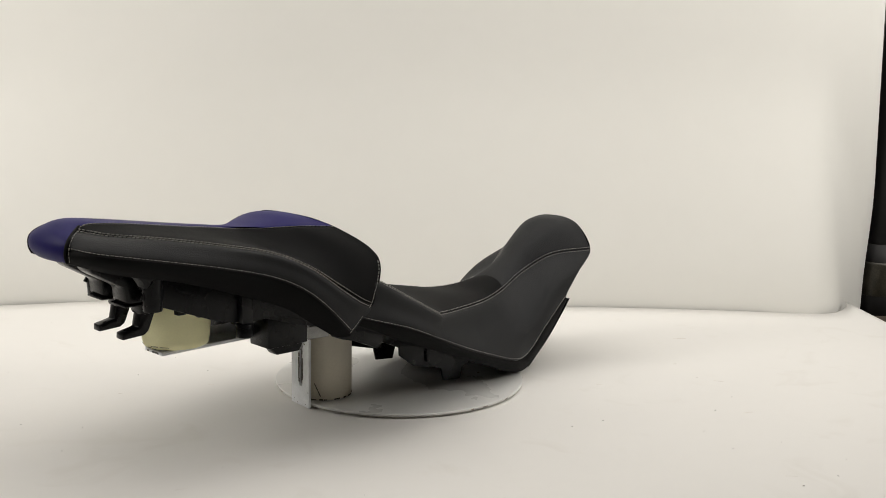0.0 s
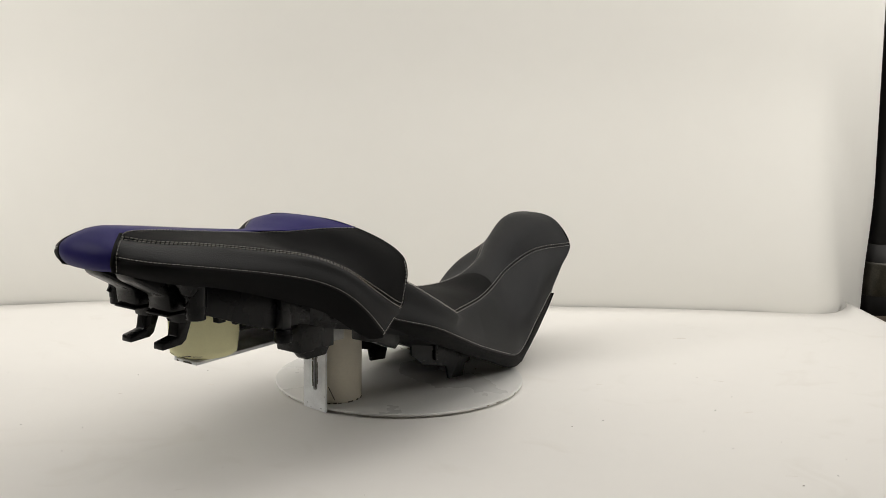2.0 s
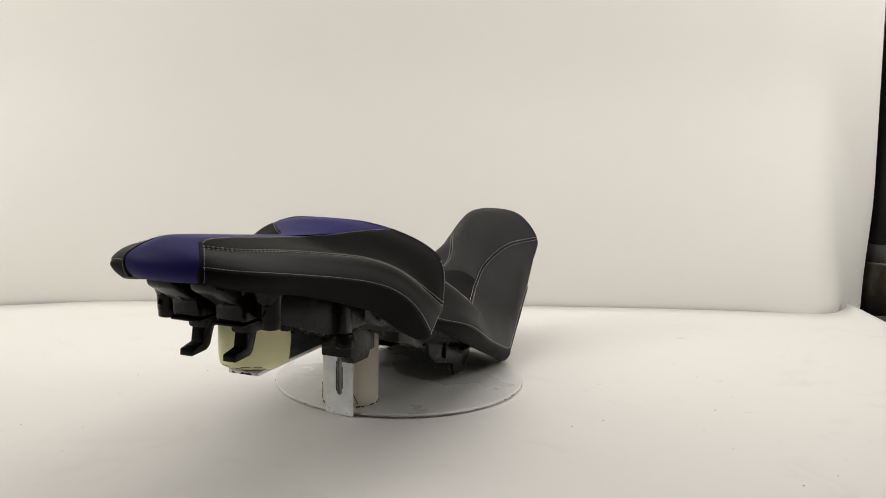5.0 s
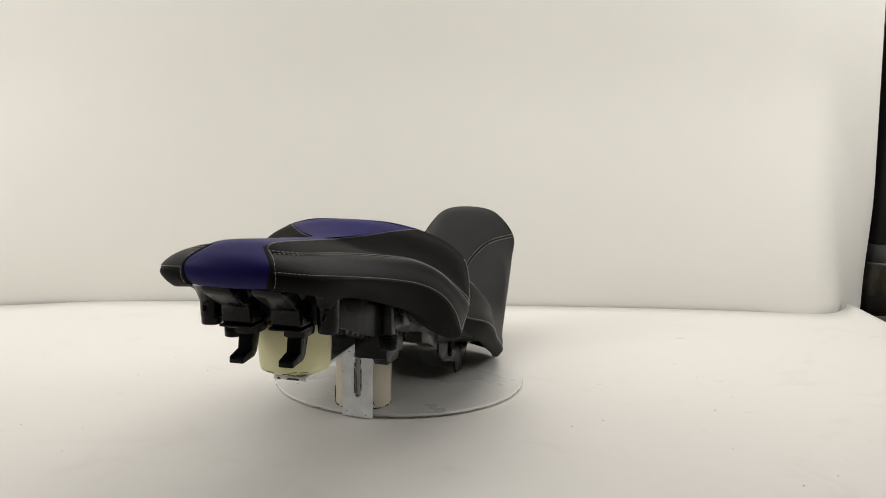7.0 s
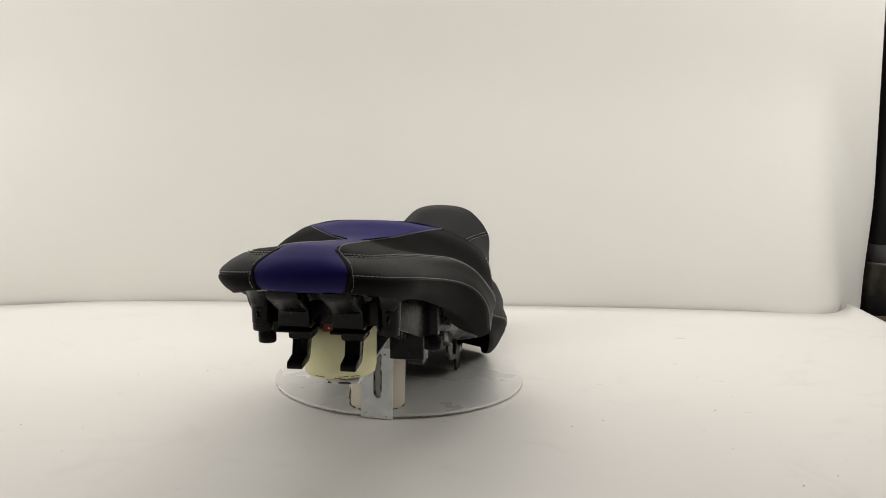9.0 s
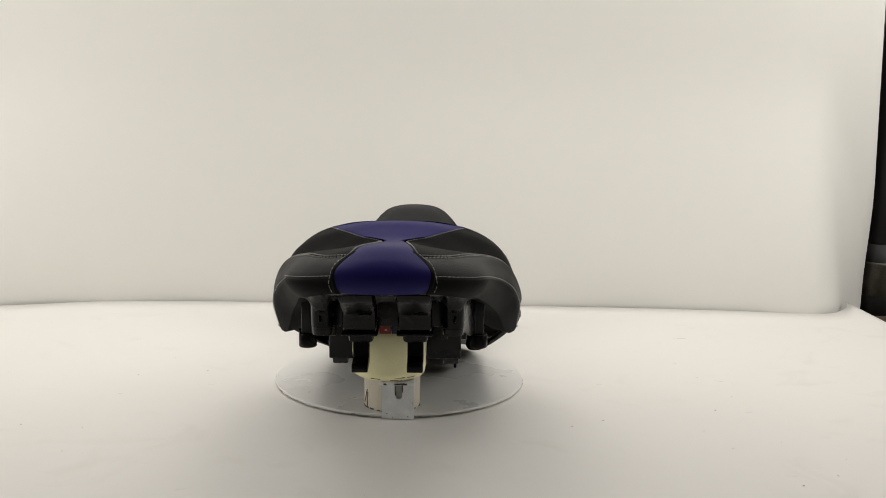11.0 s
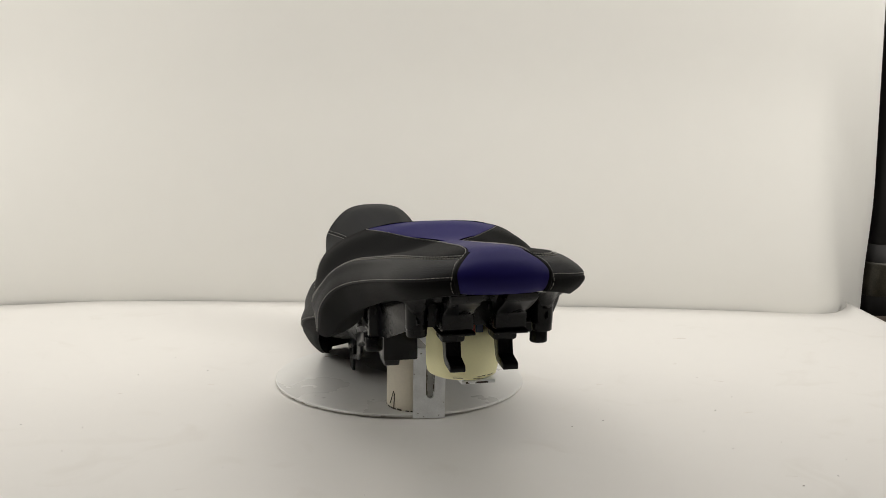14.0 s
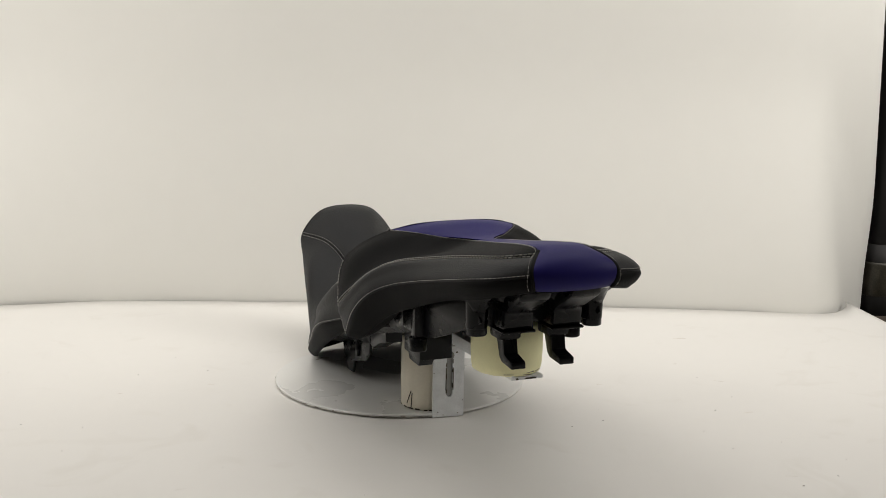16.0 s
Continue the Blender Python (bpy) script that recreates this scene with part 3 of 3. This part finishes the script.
    # turned-in hem under the pillion
    for s in (1, -1):
        tuck = hem + np.array([[-0.026, 0.004, 0.010]]) * np.minimum(1, u * 4 + 0.2)
        part("hem_lining", panel_bm(Skin([hem, hem * 0.4 + tuck * 0.6 - np.array([[0, 0, 0.002]]), tuck], N), 0, 2, s, 1, 6, sink=(0.0, 0.0, 0, 0)), VINYL_DARK, root, "turned-in black vinyl")
    # step face towards the rider
    st, cs = spline([skin.row(1 + 0.25 * j)[-1] for j in range(9)] + G_STEP, 48), spline(C_STEP, 48)
    step = Skin([st * [-1, 1, 1], st * [-0.6, 1, 1] + (cs - st) * [0, 0.8, 0.8], cs, st * [0.6, 1, 1] + (cs - st) * [0, 0.8, 0.8], st], 48)
    step_part = part("step_panel", panel_bm(step, 0, 4, 1, 1, 28, sink=(0.0, 0.0, 0, 0)), VINYL_DARK, root, "matte black grip vinyl")
    for s in (1, -1):
        nn = np.tile(np.array([[0.9, 0.25, 0.35]]), (48, 1))
        part("stitching", thread_bm(st + np.array([[0.0006, -0.003, 0.0006]]), nn, s, u0=0.42), THREAD, step_part)

    # rider part
    rt, rl, rh, rc = (spline(k, N) for k in (R_TOP, R_LOW, R_HEM, C_RIDER))
    k = np.clip((u - 0.75) / 0.25, 0, 1)
    inner = rt * [0.55, 1, 1] + (rc - rt) * [0, 0.7, 0.72] + rt * [0.04, 0, 0] * k + (rc - rt) * [0, 0, 0.09] * k
    rb = (rt + rl) / 2 + np.array([[0.002, 0.0, 0.0]]) * np.sin(np.pi * u) + np.array([[0.0015, 0.0, -0.001]]) * np.exp(-((u - 0.16) / 0.12) ** 2)
    rb = rb + np.array([[0.006, 0.003, 0.013]]) * np.exp(-((u - 0.84) / 0.12) ** 2)
    w = np.clip((u - 0.5) / 0.5, 0, 1)
    even = rb[N // 2, 0] * (1 - w) + rb[-1, 0] * w
    rb[:, :1] += 0.6 * (even - rb[:, :1]) * (w > 0)
    rider = Skin([rc, inner, rt, rb, rl, rh], N)
    cut = int(N * 0.71)
    for s in (1, -1):
        flank = part("rider_side_panel", panel_bm(rider, 2, 4, s, -1, 22), VINYL, root, "grained black vinyl")
        part("rider_lower_panel", panel_bm(rider, 4, 5, s, -1, 12, sink=(0.0014, 0.004, 0, 0)), VINYL_DARK, root, "black vinyl hem")
        seam(flank, rider, 2, -1, -1, s)
        seam(flank, rider, 2, 1, -1, s)
        seam(flank, rider, 4, -1, -1, s)
    for name, a, b, mat, label in (("rider_well_panel", 0, cut, VINYL_DARK, "matte black grip vinyl"), ("rider_nose_panel", cut - 1, N, VINYL, "grained black vinyl")):
        gg = [x[a:b] for x in (rt * [-1, 1, 1], inner * [-1, 1, 1], rc, inner, rt)]
        part(name, panel_bm(Skin(gg, b - a), 0, 4, 1, -1, 36, sink=(0.0014, 0.0014, 0.0012 if a else 0, 0 if a else 0.0012)), mat, root, label)
    # front face of the nose
    ne = spline([rider.row(0.5 * j)[-1] for j in range(11)] + [(0.071, 0.178, 0.034), (0.076, 0.134, 0.002)], 40)
    cf = spline([(0.0, 0.264, 0.1700), (0.0, 0.270, 0.155), (0.0, 0.258, 0.12), (0.0, 0.235, 0.08), (0.0, 0.200, 0.04), (0.0, 0.160, 0.006)], 40)
    face = Skin([ne * [-1, 1, 1], cf, ne], 40)
    part("nose_face", panel_bm(face, 0, 2, 1, 1, 24, sink=(0, 0, 0, 0)), VINYL_DARK, root, "black vinyl")

    base_pan(root)
    for ob in root.children_recursive:   # true length, and the nose a little to one side
        for v in ob.data.vertices:
            if v.co.y < 0:
                v.co.y *= SEAT_LENGTH
            else:
                v.co.x += 0.015 * v.co.y
    return root


def base_pan(root):
    """Moulded plastic pan with its posts, hooks and clips."""
    stations = [(-0.424, 0.034, 0.191, 0.030, 0.187), (-0.405, 0.052, 0.190, 0.044, 0.182), (-0.365, 0.064, 0.182, 0.050, 0.172), (-0.32, 0.072, 0.170, 0.054, 0.148), (-0.27, 0.082, 0.154, 0.060, 0.124),
                (-0.23, 0.082, 0.150, 0.070, 0.114), (-0.205, 0.080, 0.142, 0.072, 0.106), (-0.17, 0.078, 0.132, 0.072, 0.098), (-0.13, 0.078, 0.116, 0.070, 0.086), (-0.06, 0.086, 0.088, 0.060, 0.056), (0.0, 0.096, 0.058, 0.058, 0.040),
                (0.06, 0.088, 0.036, 0.052, 0.024), (0.115, 0.070, 0.022, 0.046, 0.014)]
    bm = bmesh.new()
    rings = []
    for y, wt, zt, wb, zb in stations:
        prof = [(-wt, zt), (-wb - 0.004, zb + 0.006), (-wb + 0.002, zb), (0, zb + 0.001), (wb - 0.002, zb), (wb + 0.004, zb + 0.006), (wt, zt)]
        rings.append([bm.verts.new((x, y, z)) for x, z in prof])
    for a, b in zip(rings, rings[1:]):
        for i in range(len(a) - 1):
            bm.faces.new((a[i], a[i + 1], b[i + 1], b[i]))
        bm.faces.new((a[-1], a[0], b[0], b[-1]))
    bm.faces.new(rings[0])
    bm.faces.new(rings[-1][::-1])
    pan = part("base_pan", bm, PLASTIC, root, "black moulded plastic pan")
    sharpen(pan, 30)
    # scalloped wall round the tail, from the hem down to the blocks and posts
    rows = []
    for j in range(9):
        k = j / 8
        row = []
        for i in range(61):
            x = 0.070 * (i / 30 - 1)
            a = abs(x)
            low = 0.1595 + 0.0105 * (1 - math.exp(-((a - 0.0228) / 0.0125) ** 4)) * (1 - math.exp(-((a - 0.0555) / 0.0085) ** 4))
            y0, y1 = -0.4130 + 6.5 * x * x, -0.3740 + 2.6 * x * x
            z0 = 0.1880 - 1.1 * x * x
            row.append((x, y0 + (y1 - y0) * (1 - (1 - k) ** 1.5), z0 + (low - z0) * k ** 1.25))
        rows.append(row)
    part("tail_wall", sheet_bm(rows, (0, 0.003, 0.001)), PLASTIC, root, "scalloped black plastic wall")
    sharpen(part("cross_wall", box_bm(-0.050, 0.050, -0.3500, -0.3465, 0.1440, 0.1740, 0.0008), PLASTIC, root))
    for s in (1, -1):
        # hooks at the tail
        hook = [(-0.330, 0.150), (-0.352, 0.150), (-0.357, 0.141), (-0.354, 0.137), (-0.3575, 0.1195), (-0.373, 0.1160), (-0.3735, 0.1100), (-0.352, 0.1115), (-0.347, 0.1150), (-0.337, 0.139)]
        x = 0.0228 * s
        bm = plate_bm(hook, x - 0.0067, x + 0.0067, 0.0010)
        box_bm(x - 0.0104, x + 0.0104, -0.3565, -0.3325, 0.1310, 0.150, 0.0030, bm)
        hook_bm = bm
        block = [(-0.318, 0.172), (-0.408, 0.183), (-0.404, 0.176), (-0.3735, 0.159), (-0.3725, 0.1445), (-0.366, 0.1425), (-0.330, 0.1425), (-0.320, 0.150)]
        ob = part("hook_block", plate_bm(block, x - 0.0140, x + 0.0140, 0.0034), PLASTIC, root)
        sharpen(ob)
        sharpen(part("block_lip", box_bm(x - 0.0149, x + 0.0149, -0.3742, -0.330, 0.1412, 0.1436, 0.0009), PLASTIC, ob))
        sharpen(part("hook", hook_bm, PLASTIC, ob, "bent black plastic hook"))
        # inner post, widening into the wall above
        px, py, z0, z1, r = 0.0545, -0.356, 0.1390, 0.1790, 0.0090
        bm = turned_bm([(r * 0.55, z0 + 0.003), (r * 0.62, z0), (r * 0.92, z0), (r * 0.98, z0 + 0.0008), (r * 0.98, z0 + 0.0060), (r * 1.02, z0 + 0.0064), (r * 1.08, z0 + 0.024), (r * 1.14, z0 + 0.032), (r * 1.22, z1)], px * s, py, 28)
        sharpen(part("post", bm, PLASTIC, root, "round black plastic post"))
        # outer post: a flat-sided column with a round foot
        px, py, z0, z1 = 0.0780, -0.2735, 0.1065, 0.158
        bm = turned_bm([(0.0045, z0 + 0.002), (0.0050, z0), (0.0076, z0), (0.0083, z0 + 0.0008), (0.0083, z0 + 0.0115), (0.0077, z0 + 0.0125)], px * s, py, 24)
        outer = sharpen(part("post", bm, PLASTIC, root, "black plastic post with a round foot"))
        column = [(py - 0.0050, z0 + 0.0120), (py + 0.0060, z0 + 0.0120), (py + 0.0075, z1), (py - 0.0060, z1)]
        xa, xb = sorted(((px - 0.0062) * s, (px + 0.0050) * s))
        sharpen(part("column", plate_bm(column, xa, xb, 0.0009), PLASTIC, outer))
        brace = [(py + 0.004, z0 + 0.018), (py + 0.034, z0 + 0.034), (py + 0.034, z1), (py + 0.004, z1)]
        xa, xb = sorted(((px - 0.0050) * s, (px - 0.0028) * s))
        part("brace", plate_bm(brace, xa, xb, 0.0004), PLASTIC, outer, smooth=False)
        # teeth and a small foot along the pan's lower edge
        for k in range(5):
            yy = -0.306 + 0.013 * k
            zz = 0.1285 - 0.0042 * k
            xa, xb = sorted((0.044 * s, 0.050 * s))
            if s > 0:
                part("tooth", box_bm(xa, xb, yy, yy + 0.0075, zz - 0.004, zz + 0.016, 0.0006), PLASTIC, root, smooth=False)
        xa, xb = sorted((0.046 * s, 0.054 * s))
        part("pan_foot", box_bm(xa, xb, -0.330, -0.321, 0.1305, 0.152, 0.0008), PLASTIC, root, smooth=False)
        # side wall web between the posts
        web = [(-0.350, 0.178), (-0.370, 0.152), (-0.352, 0.143), (-0.295, 0.1225), (-0.266, 0.119), (-0.240, 0.122), (-0.240, 0.150)]
        bm = plate_bm(web, -0.0011, 0.0011, 0.0004)
        bm.transform(Matrix.Translation((0.0650 * s, -0.32, 0)) @ Matrix.Rotation(radians(-11.5 * s), 4, "Z") @ Matrix.Translation((0, 0.32, 0)))
        sharpen(part("side_web", bm, PLASTIC, root))
        # box with a stepped foot
        xa, xb = sorted((0.030 * s, 0.063 * s))
        latch = sharpen(part("latch_box", box_bm(xa, xb, -0.236, -0.188, 0.0845, 0.125, 0.0015), PLASTIC, root))
        xa, xb = sorted((0.046 * s, 0.0605 * s))
        foot = [(-0.232, 0.086), (-0.224, 0.0765), (-0.197, 0.0765), (-0.186, 0.094), (-0.186, 0.10), (-0.232, 0.10)]
        sharpen(part("latch_foot", plate_bm(foot, xa, xb, 0.001), PLASTIC, latch))
        # clip block by the tube
        clip = [(-0.150, 0.110), (-0.150, 0.082), (-0.128, 0.076), (-0.100, 0.064), (-0.092, 0.070), (-0.094, 0.084), (-0.082, 0.088), (-0.080, 0.10)]
        xa, xb = sorted((0.052 * s, 0.070 * s))
        sharpen(part("clip_block", plate_bm(clip, xa, xb, 0.001), PLASTIC, root))
        # skirt plate under the rider part
        skirt = [(-0.062, 0.075), (-0.060, 0.047), (-0.050, 0.040), (-0.040, 0.0325), (0.004, 0.0215), (0.008, 0.0065), (0.034, 0.0040), (0.038, 0.018), (0.048, 0.020), (0.052, 0.030), (0.052, 0.05)]
        xa, xb = sorted((0.058 * s, 0.061 * s))
        skirt_part = sharpen(part("skirt_plate", plate_bm(skirt, xa, xb, 0.0007), PLASTIC, root))
        xa, xb = sorted((0.061 * s, 0.0645 * s))
        part("skirt_rib", box_bm(xa, xb, -0.022, -0.018, 0.034, 0.058, 0.0008), PLASTIC, skirt_part, smooth=False)
    tag = part("underside_label", box_bm(-0.0085, 0.0012, -0.3345, -0.333, 0.1335, 0.1415, 0.0003), RED_LABEL, root, "small red label", False)
    part("label_bar", box_bm(-0.0040, -0.0020, -0.3348, -0.3345, 0.1362, 0.1378, 0), LABEL_PRINT, tag, "pale print", False)
    part("underside_label", box_bm(0.0020, 0.0085, -0.3345, -0.333, 0.1335, 0.1415, 0.0003), BLUE_LABEL, root, "small dark blue label", False)


def seat_pose(deg):
    a = radians(deg + SEAT_TURN)
    return pose(SEAT_SIDE * math.cos(a), SEAT_SIDE * math.sin(a), 0, 0, -SEAT_ROLL, deg + SEAT_TURN)


disc_thing, support_thing, foam_thing, seat_thing = turntable(), support(), foam_block(), sewn_seat()


def motions():
    for thing in (disc_thing, support_thing, foam_thing):
        walk(thing, [(t, pose(0, 0, 0, 0, 0, d)) for t, d in TURN])
    walk(seat_thing, [(t, seat_pose(d)) for t, d in TURN])


motions()
